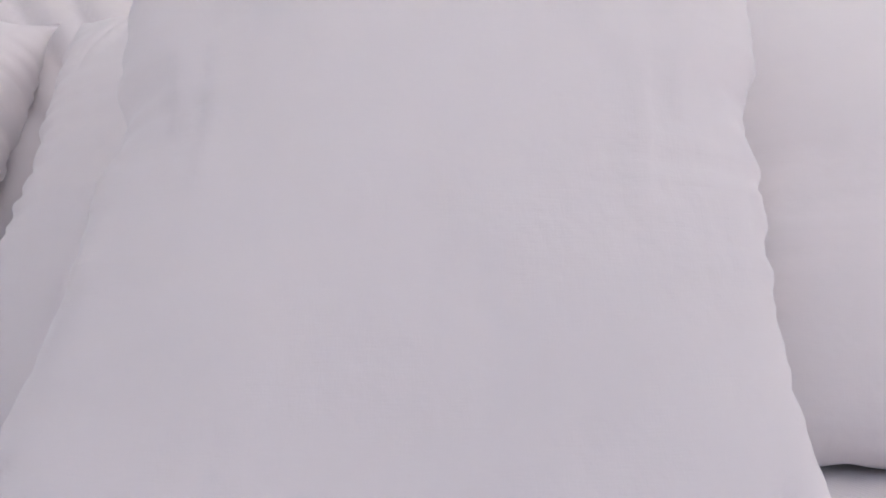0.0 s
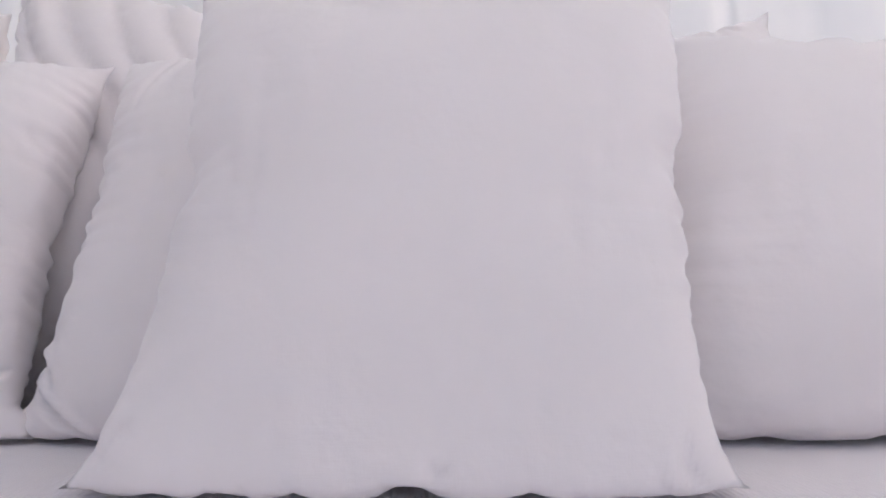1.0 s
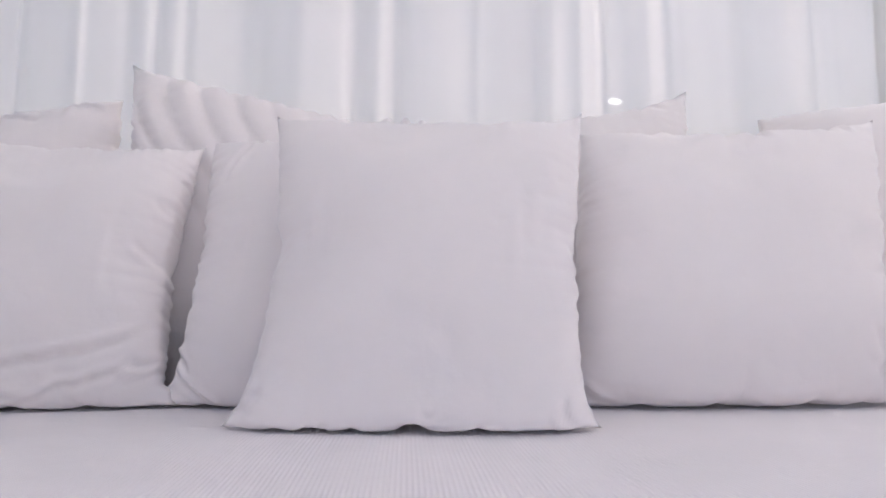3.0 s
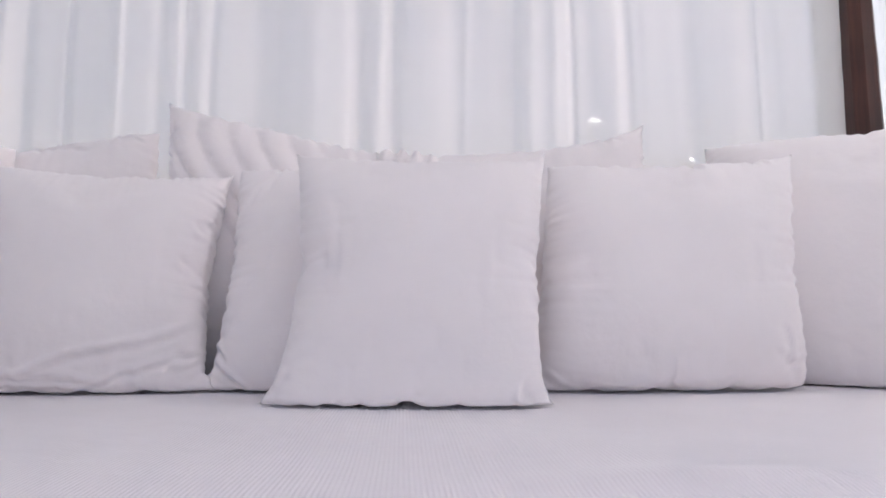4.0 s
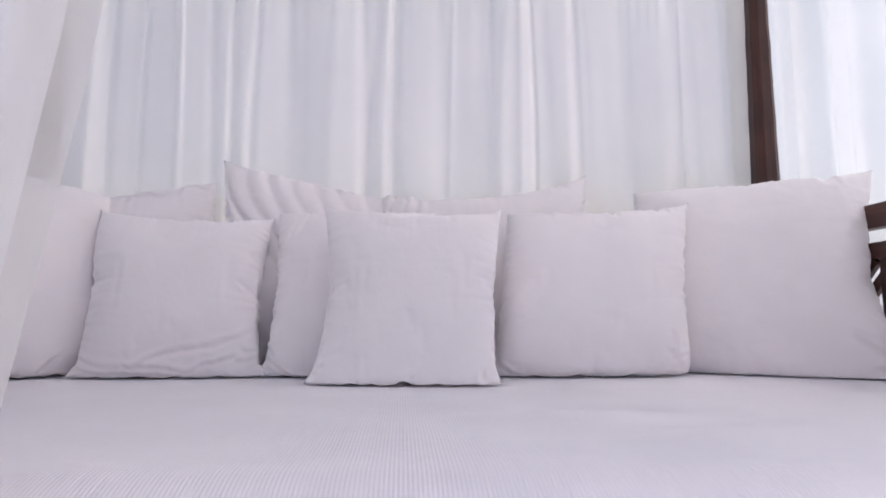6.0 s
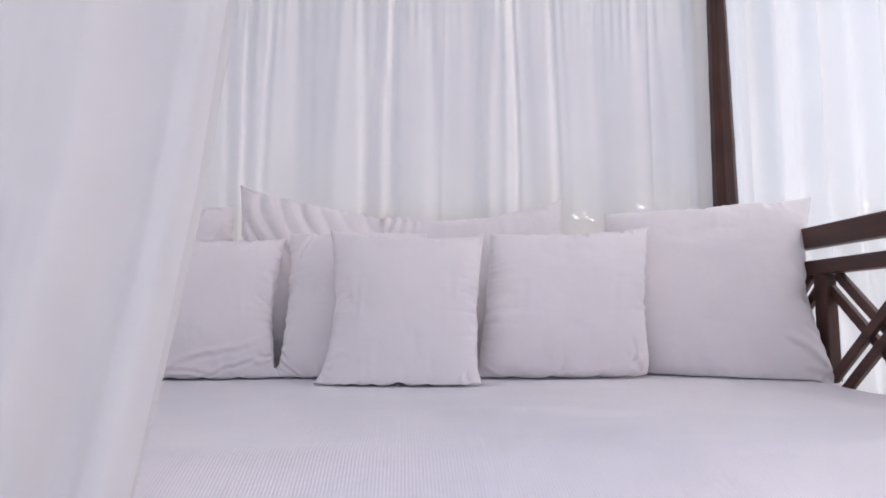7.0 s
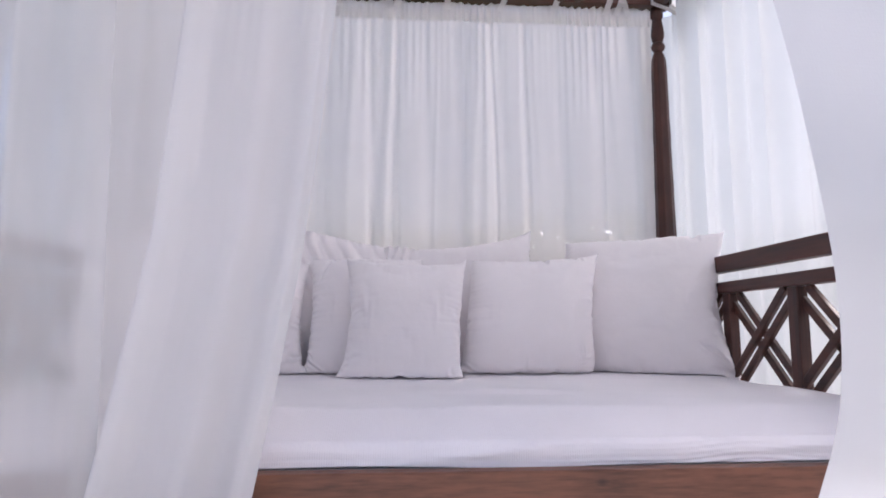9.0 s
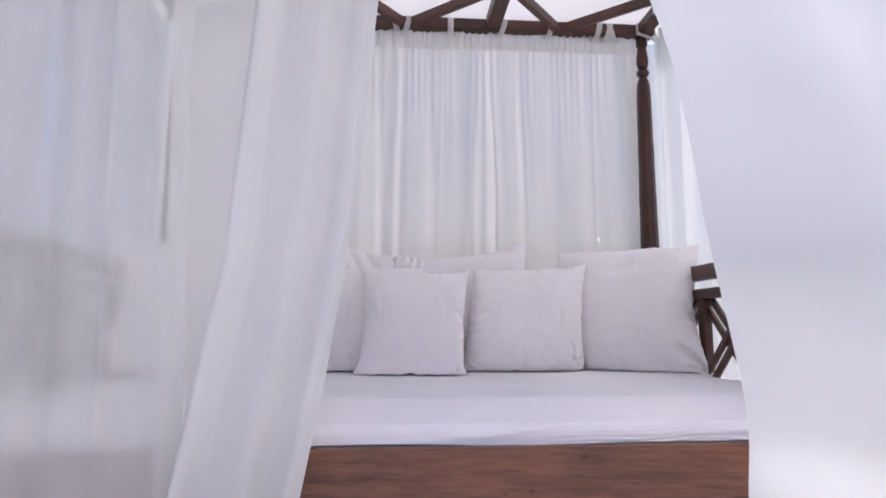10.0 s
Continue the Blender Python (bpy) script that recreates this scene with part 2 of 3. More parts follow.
def shrub(x, y, height, reach, seed, turn):
    """A low evergreen with upright stems, added for glints: small glossy leaves turned between sun and camera."""
    r = np.random.RandomState(seed)
    root = new("shrub")
    root.location = (x, y, -0.01)
    bm = bmesh.new()
    tips = []
    for k in range(11):
        tip = Vector((reach * r.uniform(-1, 1), 0.22 * r.uniform(-1, 1), height * r.uniform(0.82, 1.0)))
        foot = Vector((tip.x * 0.5, tip.y * 0.4, 0.0))
        d = tip - foot
        bmesh.ops.create_cone(bm, segments=7, radius1=0.013, radius2=0.004, depth=d.length, cap_ends=True, matrix=Matrix.Translation((tip + foot) / 2) @ d.to_track_quat("Z", "Y").to_matrix().to_4x4())
        tips.append((foot, tip))
    part("stems", bm, M_BARK, root, "thin upright brown stems")
    c = []
    for foot, tip in tips:
        a = r.uniform(0.62, 1.0, 75)[:, None]
        c.append(np.array(foot) * (1 - a) + np.array(tip) * a + r.normal(size=(75, 3)) * np.array([0.085, 0.07, 0.05]))
    c = np.concatenate(c)
    k = len(c)
    face = np.array(turn) + r.normal(size=(k, 3)) * 0.13
    face /= np.linalg.norm(face, axis=1)[:, None]
    along = np.cross(face, r.normal(size=(k, 3)))
    along /= np.linalg.norm(along, axis=1)[:, None]
    side = np.cross(face, along)
    size = 0.034 * r.uniform(0.6, 1.3, k)[:, None]
    v = np.stack([c - along * size, c + side * size * 0.45, c + along * size, c - side * size * 0.45], 1).reshape(-1, 3)
    adopt("foliage", mesh_of("foliage", v, np.arange(k * 4).reshape(-1, 4), M_GLOSS, False), root, "small glossy green leaves glinting in the sun")
    return tagged(root, "added glossy evergreen shrub behind the bed curtains, leaves set to glint", "shrub", group="garden shrubs")


# Added for sparkle through the voile; turn aims the leaves' glints at the camera.
shrub(1.30, 1.75, 1.55, 0.26, 61, (0.17, -0.77, 0.61))
shrub(0.92, 1.85, 1.50, 0.13, 62, (0.20, -0.77, 0.61))
# This one stands in for bright sky patches above the arm rail.
shrub(2.55, 1.65, 1.58, 0.34, 63, (-0.05, -0.68, 0.74))


def tree(x, y, height, crown, seed):
    r = np.random.RandomState(seed)
    root = new("tree")
    root.location = (x, y, -0.01)
    bm = bmesh.new()

    def limb(a, b, ra, rb):
        d = Vector(b) - Vector(a)
        rot = d.to_track_quat("Z", "Y").to_matrix().to_4x4()
        bmesh.ops.create_cone(bm, segments=9, radius1=ra, radius2=rb, depth=d.length, cap_ends=True, matrix=Matrix.Translation((Vector(a) + Vector(b)) / 2) @ rot)

    top = (r.uniform(-0.2, 0.2), r.uniform(-0.2, 0.2), height * 0.55)
    limb((0, 0, 0), top, 0.13, 0.085)
    tips = []
    for k in range(9):
        a = k * 2.4 + r.uniform(-0.4, 0.4)
        e = (top[0] + crown * 0.6 * math.cos(a) * r.uniform(0.6, 1), top[1] + crown * 0.6 * math.sin(a) * r.uniform(0.6, 1), height * r.uniform(0.62, 0.95))
        limb(top, e, 0.05, 0.015)
        tips.append(e)
    part("trunk", bm, M_BARK, root, "rough brown trunk with spreading limbs")
    c = np.concatenate([np.array(e) + r.normal(size=(420, 3)) * np.array([0.42, 0.42, 0.32]) * crown * 0.55 for e in tips])
    adopt("crown", leaves_mesh("crown", c, 0.085, M_LEAF2 if seed % 2 else M_LEAF, r), root, "loose crown of small green leaves")
    return tagged(root, "leafy garden tree standing in the lawn", "tree", group="garden trees")


for k, (x, y, hh, cr) in enumerate([(9.6, 6.5, 4.2, 1.5), (9.4, -0.6, 4.6, 1.7), (-7.0, 2.0, 4.4, 1.6), (-8.5, -2.5, 4.2, 1.5)]):
    tree(x, y, hh, cr, 20 + k)

# ---- daybed ----
TOP = 0.596                     # mattress top
XL, XR, YB, YF = -1.165, 1.258, 0.594, -1.10
bed = tagged(new("daybed"), "dark-stained wooden four-poster daybed with lattice sides and slatted canopy", "daybed")
bed.location = (0, 0, 0)

POST_PROFILE_LOW = [(0.046, 0.0), (0.048, 0.02), (0.048, 1.0), (0.046, 1.2), (0.036, 2.03), (0.034, 2.075), (0.026, 2.105), (0.018, 2.118)]
POST_RING = [(0.018, 2.118), (0.026, 2.124), (0.033, 2.138), (0.033, 2.146), (0.026, 2.160), (0.018, 2.166)]
POST_VASE = [(0.018, 2.166), (0.025, 2.172), (0.031, 2.195), (0.0315, 2.21), (0.028, 2.245), (0.023, 2.275), (0.022, 2.285), (0.028, 2.292), (0.030, 2.300), (0.030, 2.343)]
carve = wavy(83, 8, 9, 60)
POST_ROWS = [(np.interp(z, [q[1] for q in POST_PROFILE_LOW], [q[0] for q in POST_PROFILE_LOW]) * (1 + 0.022 * carve(z)), z) for z in sorted([*np.linspace(0.0, 2.03, 60), 2.05, 2.075, 2.09, 2.105, 2.118])]
for x, y in ((XL, YB), (XR, YB), (XL, YF), (XR, YF)):
    p = part("post", turned(POST_ROWS, x, y, 8), M_WOOD_Z, bed, "faceted tapering dark wood post")
    part("ring", turned(POST_RING, x, y), M_WOOD_Z, p)
    part("finial", turned(POST_VASE, x, y), M_WOOD_Z, p)

part("front_board", between(XL + 0.03, XR - 0.03, -1.035, -0.995, 0.372, 0.497, 0.005), M_BOARD, bed, "brown front board with knots and open grain")
part("front_board", between(XL + 0.03, XR - 0.03, -1.030, -0.992, 0.24, 0.368, 0.005), M_BOARD, bed, "brown front board with knots and open grain")
part("back_board", between(XL + 0.03, XR - 0.03, YB - 0.02, YB + 0.02, 0.25, 0.62), M_WOOD_X, bed)
for x in (XL, XR):
    part("side_board", between(x - 0.02, x + 0.02, YF + 0.03, YB - 0.03, 0.25, 0.50), M_WOOD_Y, bed)
part("platform", between(XL + 0.03, XR - 0.03, -0.985, YB - 0.025, 0.44, 0.485, 0.003), M_WOOD_X, bed)


def lattice_side(x, inward):
    """One arm: rails, mullions and pairs of crossing bars."""
    a, b = (x - 0.022, x + 0.022)
    part("top_rail", between(a, b, YF + 0.03, YB - 0.03, 0.985, 1.050, 0.006), M_WOOD_Y, bed)
    part("middle_rail", between(a, b, YF + 0.03, YB - 0.03, 0.905, 0.948, 0.005), M_WOOD_Y, bed)
    part("bottom_rail", between(a, b, YF + 0.03, YB - 0.03, 0.505, 0.548, 0.005), M_WOOD_Y, bed)
    stops = [YB - 0.035, 0.45, 0.048, -0.362, -0.772, YF + 0.035]
    for y in stops[1:-1]:
        part("mullion", between(x - 0.018, x + 0.018, y - 0.027, y + 0.027, 0.549, 0.904, 0.004), M_WOOD_Z, bed)
    for y1, y0 in zip(stops, stops[1:]):
        edge = 0.028 if y1 < 0.5 else 0.0
        low = y0 + (0.028 if y0 > -1.0 else 0.0)
        high = y1 - edge
        w, h, mid = high - low, 0.355, (high + low) / 2
        ang = math.degrees(math.atan2(h, w * 1.12))
        length = h / math.sin(radians(ang)) - 0.028
        for sgn in (1, -1):
            for off in (-0.0255, 0.0255):
                m = pose(x + 0.0085 * sgn * inward, mid, 0.7265, sgn * ang, 0, 0) @ pose(0, 0, off)
                part("lattice_bar", bar((0.016, length - abs(off) * 1.2, 0.029), m, 0.003), M_WOOD_Y, bed)


lattice_side(XR, 1)
lattice_side(XL, -1)

# canopy frame
ZB0, ZB1 = 2.345, 2.400
part("back_beam", between(XL - 0.06, XR + 0.06, YB - 0.036, YB + 0.036, ZB0, ZB1), M_WOOD_X, bed)
part("front_beam", between(XL - 0.06, XR + 0.06, YF - 0.036, YF + 0.036, ZB0, ZB1), M_WOOD_X, bed)
for x in (XL, XR):
    part("side_beam", between(x - 0.036, x + 0.036, YF + 0.038, YB - 0.038, ZB0 + 0.002, ZB1 - 0.002), M_WOOD_Y, bed)
for x in (-0.364, 0.443):
    part("roof_beam", between(x - 0.037, x + 0.037, YF + 0.038, YB - 0.038, ZB0 + 0.003, ZB1 + 0.012), M_WOOD_Y, bed)
for nx, xa, xb in ((-0.76, XL + 0.04, -0.402), (-0.01, -0.326, 0.405), (0.805, 0.481, XR - 0.04)):
    for start, way in ((YB - 0.04, -1), (-0.255, 1), (-0.255, -1), (YF + 0.04, 1)):
        for xe in (xa, xb):
            d = Vector((xe - nx - 0.03 * (1 if xe > nx else -1), way * 0.36, 0))
            mid = Vector((nx + 0.03 * (1 if xe > nx else -1), start, ZB0 + 0.020)) + d / 2
            part("roof_rib", bar((d.length, 0.034, 0.046), pose(*mid, 0, 0, math.degrees(math.atan2(d.y, d.x))), 0.004), M_WOOD_X, bed)
u, w = np.meshgrid(np.linspace(0, 1, 90), np.linspace(0, 1, 70), indexing="ij")
# Overhang past the beams: unseen, added to keep sun off the mattress.
cx, cy = XL - 0.20 + u * (XR - XL + 0.40), YF - 0.20 + w * (YB - YF + 0.25)
rim = np.minimum(np.minimum(u, 1 - u) * (XR - XL + 0.40), np.minimum(w, 1 - w) * (YB - YF + 0.25))
cz = 2.412 + 0.05 * np.sin(u * np.pi) * np.sin(w * np.pi) + 0.004 * np.sin(u * 40) * np.sin(w * 31) - 0.05 * smoothstep(0.09, 0.0, rim)
roof = mesh_of("canopy_cover", np.stack([cx, cy, cz], -1).reshape(-1, 3), grid_faces(90, 70), M_CANVAS)
tagged(new("canopy_cover", roof), "taut off-white canvas cover over the canopy frame", "canopy")

# ---- mattress ----
def mattress():
    thing = tagged(new("mattress"), "thick mattress in a ribbed white cotton sheet", "mattress")
    x0, x1 = XL + 0.03, 1.226
    nu, nv = 340, 130
    s = np.linspace(0, 1, nu)
    # profile from the back edge over the rounded front to the underside
    prof = []
    for y in np.linspace(0.55, -0.70, 60):
        prof.append((y, TOP))
    for d in np.linspace(0.01, 0.258, 48):
        prof.append((-0.70 - d, TOP - 0.36 * 0.011 * math.log(1 + math.exp((d - 0.125) / 0.011))))
    ze = prof[-1][1]
    for a in np.linspace(0.1, 1, 14):
        ang = a * math.pi / 2
        prof.append((-0.958 - 0.028 * math.sin(ang), 0.512 + (ze - 0.512) * math.cos(ang)))
    for z in np.linspace(0.510, 0.4985, 8):
        prof.append((-0.986 - (0.512 - z) * 0.5, z))
    for y in np.linspace(-0.985, -0.90, 10):
        prof.append((y, 0.496))
    prof = np.array(prof)
    nv = len(prof)
    X = x0 + s[:, None] * (x1 - x0) + 0 * prof[None, :, 0]
    Y = np.repeat(prof[None, :, 0], nu, 0)
    Z = np.repeat(prof[None, :, 1], nu, 0)
    # rounded long sides
    e = np.minimum(X - x0, x1 - X)
    drop = 0.03 * (1 - np.sqrt(np.clip(1 - (1 - np.clip(e / 0.045, 0, 1)) ** 2, 0, 1)))
    Z = Z - drop * (Z > 0.53)
    # wrinkles of the sheet near the bottom of the front
    low = smoothstep(0.575, 0.52, Z) * (Y < -0.6)
    f1, f2, f3 = wavy(1, 6, 6, 26), wavy(2, 6, 60, 120), wavy(3, 5, 3, 9)
    ripple = np.sin((Z * 620) + 6 * f1(X) + 2.0 * f3(X)) * (0.4 + 0.6 * np.clip(f3(X + 3) + 0.4, 0, 1))
    Y = Y - 0.0018 * low * ripple * (0.2 + 0.8 * smoothstep(0.1, 0.5, X))
    fold = np.exp(-((X - 0.22 - (Z - 0.53) * 3.5) / 0.16) ** 2) * np.exp(-((Z - 0.528 - 0.10 * (X - 0.22)) / 0.010) ** 2)
    fold2 = np.exp(-((X - 0.80) / 0.2) ** 2) * np.exp(-((Z - 0.525 - 0.05 * (X - 0.8)) / 0.008) ** 2)
    Y = Y - 0.006 * (fold + 0.5 * fold2) * (Y < -0.6)
    Z = Z + 0.004 * f1(X * 0.6) * smoothstep(0.54, 0.508, Z) * (Y < -0.6)
    # slow unevenness of the top, a shallow dent near the middle
    top = smoothstep(-0.95, -0.6, Y) * (Z > 0.55)
    Z = Z - top * 0.0035 * (1 + f3(X * 1.4 + Y * 2.0)) * smoothstep(0.1, -0.25, Y)
    Z = Z - 0.009 * np.exp(-(((X - 0.42) / 0.10) ** 2 + ((Y + 0.53) / 0.035) ** 2)) + 0.007 * np.exp(-(((X - 0.25) / 0.16) ** 2 + ((Y + 0.46) / 0.03) ** 2))
    adopt("sheet", mesh_of("sheet", np.stack([X, Y, Z], -1).reshape(-1, 3), grid_faces(nu, nv)[:, ::-1], M_SHEET), thing, "ribbed white sheet, creased along its front")
    part("base", between(x0 + 0.005, x1 - 0.005, -0.990, 0.55, 0.4855, 0.4952, 0.003), M_EDGE, thing, "grey canvas edge of the mattress base")
    return thing


mattress()


# ---- cushions ----
def pull(a, b, rest, stiff, soft):
    """One pass of cloth springs between two views of the grid: firm when stretched, weak when pressed."""
    d = b - a
    ln = np.sqrt((d * d).sum(-1, keepdims=True)) + 1e-9
    e = (ln - rest) / ln
    d *= 0.5 * np.where(e > 0, stiff, soft) * e
    a += d
    b -= d


def stuffed(w, h, thick, seed, belly):
    """Two square sheets sewn together and filled until they are about thick: positions (2, n, n, 3), x across, y through, z up."""
    r = np.random.RandomState(seed)
    n = 33
    g = np.linspace(-1, 1, n)
    U, V = np.meshgrid(g, g, indexing="ij")
    dome = (1 - U ** 2) * (1 - V ** 2)
    p = np.stack([np.stack([U * w / 2, sg * 0.02 * dome, V * h / 2], -1) for sg in (-1, 1)])
    for level, (steps, passes) in enumerate(((130, 6), (60, 7))):
        if level:
            k = (n - 1) * 3 + 1
            old, fine = np.arange(n), np.linspace(0, n - 1, k)
            lo = np.minimum(fine.astype(int), n - 2)
            fr = (fine - lo)[:, None]
            p = p[:, lo] * (1 - fr[None, :, :, None]) + p[:, lo + 1] * fr[None, :, :, None]
            p = p[:, :, lo] * (1 - fr[None, None]) + p[:, :, lo + 1] * fr[None, None]
            n = k
            p = p + r.normal(size=p.shape) * 0.0006
        p = np.ascontiguousarray(p)
        lx, lz = w / (n - 1), h / (n - 1)
        dg = math.hypot(lx, lz)
        V = np.linspace(-1, 1, n)[None, :]
        side = np.array([-1.0, 1.0])[:, None, None, None]
        prev = p.copy()
        cell = lx * lz
        push = 0.0035 if level == 0 else 0.0006
        for it in range(steps):
            nr = np.cross(np.gradient(p, axis=1), np.gradient(p, axis=2)) / cell
            nr = -nr * side
            open_half = (p[1, ..., 1] - p[0, ..., 1]).max() / 2
            f = push * np.clip((thick / 2 - open_half) / (thick * 0.05) + 0.4, 0, 1)
            vel = (p - prev) * 0.86
            prev = p.copy()
            p += vel + nr * f * (1 - belly * V)[None, :, :, None]
            for _ in range(passes):
                for q in (0, 1):
                    pull(p[:, q:n - 1:2], p[:, q + 1:n:2][:, :len(range(q, n - 1, 2))], lx, 1.0, 0.35)
                    pull(p[:, :, q:n - 1:2], p[:, :, q + 1:n:2][:, :, :len(range(q, n - 1, 2))], lz, 1.0, 0.35)
                    pull(p[:, q:n - 1:2, :-1], p[:, q + 1:n:2, 1:][:, :len(range(q, n - 1, 2))], dg, 0.35, 0.08)
                    pull(p[:, q:n - 1:2, 1:], p[:, q + 1:n:2, :-1][:, :len(range(q, n - 1, 2))], dg, 0.35, 0.08)
                for sl in ((slice(None), 0), (slice(None), -1), (0, slice(None)), (-1, slice(None))):
                    m = (p[0][sl] + p[1][sl]) / 2
                    p[0][sl] = m
                    p[1][sl] = m
            p -= (p[:, 0, 0] + p[:, -1, 0] + p[:, 0, -1] + p[:, -1, -1]).sum(0) / 8
    return p


def straighten(c, t, want):
    """How far a seam's smooth course c over t must move to follow want."""
    A = np.stack([np.ones_like(t), t, 1 - t ** 2, 1 - t ** 4, 1 - t ** 12], 1)
    fit = A @ np.linalg.lstsq(A, c, rcond=None)[0]
    return want - fit - 0.7 * (c - fit)


def cushion(name, thick, corners, seed, label, sides=((0.02, 0.02), (0.02, 0.02)), sag=0.03, tips=(0.0, 0.0), blunt=(1.0, 1.0), ears=(0.0, 0.0), belly=0.06, slack=0.85, hollow=0.0, pleats=0.0, notches=(), creases=(), arches=((-0.7, 0.5), (-0.25, 0.8), (0.1, 0.6), (0.55, 0.9)), gather=False, ragged=1.0, group="cushions on the daybed"):
    """A soft square cushion hung between its corners: bottom left, bottom right, top left, top right.
    sides: for the left and right seam, how far it draws in just above its lower ear and at its waist; sag: how far the top seam dips;
    tips: how far the upper corners stick up; blunt: how far the lower corners are rounded off; ears: how far they stick out as flat flaps; hollow: how far the lower body sets back from the bottom seam;
    notches: (place, size) of dents along the top seam; arches: where the bottom seam lifts off; creases: lines (u, v, u, v, depth) on the face; ragged: how far the seams pucker; gather: ruffles on half of the top seam."""
    bl, br, tl, tr = (np.array(c, float) for c in corners)
    right, up = (br - bl + tr - tl) / 2, (tl - bl + tr - br) / 2
    w, h = np.linalg.norm(right), np.linalg.norm(up)
    p = stuffed(w, h, thick, seed, belly)
    n = p.shape[1]
    t = np.linspace(-1, 1, n)
    U, V = np.meshgrid(t, t, indexing="ij")
    # well-filled: most of the slack is taken up, the puckers stay near the seams
    puff = ((1 - np.abs(U) ** 2.6) ** np.where(V < -0.2, 0.38, 0.46)) * ((1 - np.abs(V) ** 2.6) ** np.where(V < 0, 0.30, 0.46))
    near = np.exp(-(1 - np.maximum(np.abs(U), np.abs(V))) / 0.12)
    keep = slack * (0.22 + 0.38 * near)
    full = thick / 2 * puff * (1 - belly * V)
    for k, sgn in ((0, -1), (1, 1)):
        p[k, ..., 1] = keep * p[k, ..., 1] + (1 - keep) * (sgn * full + p[0, 0, 0, 1] * 0)
    for axis, grid, size in ((0, U, w), (2, V, h)):
        even = p[:, [0, -1]][:, :, [0, -1]][..., axis]
        reach = np.abs(even).mean()
        p[..., axis] = p[..., axis] * (0.35 + 0.3 * near) + grid * reach * (0.65 - 0.3 * near)
    hw = np.abs(p[0, [0, 0, -1, -1], [0, -1, 0, -1], 0]).mean()
    hh = np.abs(p[0, [0, 0, -1, -1], [0, -1, 0, -1], 2]).mean()
    p[..., 0] /= hw
    p[..., 2] /= hh
    out = np.cross(right, up)
    out = -out / np.linalg.norm(out)          # points away from the face
    flat = np.array([out[0], out[1], 0.0])
    fray = [wavy(seed * 7 + k, 9, 25, 95)(t) * 0.008 * ragged * (1 - np.abs(t) ** 8) for k in range(4)]
    inward = [low * (1 - np.abs(t) ** 14) * np.where(t < 0, 1.0, (1 - np.clip(t, 0, 1)) ** 1.5) + waist * (1 - t ** 2) for low, waist in sides]
    dl = straighten(p[0, 0, :, 0], t, -1 + inward[0] + fray[0])
    dr = straighten(p[0, -1, :, 0], t, 1 - inward[1] + fray[1])
    db = straighten(p[0, :, 0, 2], t, -1 + 0 * t)
    dt = straighten(p[0, :, -1, 2], t, 1 - sag * (1 - t ** 2) + fray[3])
    p[..., 0] += (dl[None, :] * np.clip(-U, 0, 1) ** 1.3 + dr[None, :] * np.clip(U, 0, 1) ** 1.3)[None]
    p[..., 2] += (db[:, None] * np.clip(-V, 0, 1) ** 1.3 + dt[:, None] * np.clip(V, 0, 1) ** 1.3)[None]
    lows = [wavy(seed * 11 + k, 5, 1.5, 4.5) for k in range(4)]
    rim = smoothstep(0, 0.08, 1 - np.maximum(np.abs(U), np.abs(V)))
    for un, size in notches:
        p[..., 2] -= (0.022 * size * np.exp(-((U - un) / 0.035) ** 2) * smoothstep(0.75, 1.0, V))[None]
    for sgn, size, tip, ear in ((-1, blunt[0], tips[0], ears[0]), (1, blunt[1], tips[1], ears[1])):
        low = np.clip(sgn * U * -V, 0, 1) ** 10 * (V < 0)
        p[..., 0] -= (0.045 * size * sgn * low)[None]
        p[..., 2] += (0.030 * size * low)[None]
        high = np.exp(-(1 - np.clip(sgn * U, -1, 1)) / 0.05) * smoothstep(0.80, 1.0, V)
        p[..., 2] += (tip * high)[None]
        p[..., 0] += (0.3 * tip * sgn * high)[None]
        flap = np.exp(-(1 - np.clip(sgn * U, -1, 1)) / 0.06) * smoothstep(-0.86, -0.91, V)
        p[..., 0] += (ear * sgn * flap)[None]
        p[..., 1] *= (1 - 0.6 * (ear > 0) * flap)[None]
    for un, size in arches:
        p[..., 2] += (0.042 * size * np.exp(-((U - un) / 0.06) ** 2) * np.exp(-(1 + V) / 0.07))[None]
    if gather:
        p[..., 2] += (0.06 * np.abs(np.sin(U * 26 + 0.5 * lows[0](U))) * smoothstep(-0.50, -0.68, U) * smoothstep(0.86, 1.0, V))[None]
    d = 0.004 * (lows[0](U * 1.1 + V * 0.6) + lows[1](V - 0.7 * U))
    # fine puckers that run in from the seams
    for k, (away, along) in enumerate(((1 + U, V), (1 - U, V), (1 - V, U), (1 + V, U))):
        q = wavy(seed * 7 + k, 9, 25, 95)
        d = d + 0.0014 * ragged * q(along + 0.25 * away) * np.exp(-away / 0.07) * smoothstep(0.0, 0.04, away)
    for un, size in notches:
        d = d - 0.007 * size * np.exp(-((U - un - 0.05 * (1 - V)) / 0.03) ** 2) * np.exp(-(1 - V) / 0.12)
    for ua, va, ub, vb, depth in creases:
        lx, ly = ub - ua, vb - va
        ll = math.hypot(lx, ly)
        along = ((U - ua) * lx + (V - va) * ly) / ll ** 2
        across = ((U - ua) * -ly + (V - va) * lx) / ll - 0.03 * np.sin(along * 3.1)
        wd = 0.026
        d = d + depth * (0.8 * np.exp(-((across - 1.5 * wd) / wd) ** 2) - np.exp(-(across / wd) ** 2)) * smoothstep(-0.1, 0.15, along) * smoothstep(1.12, 0.8, along)
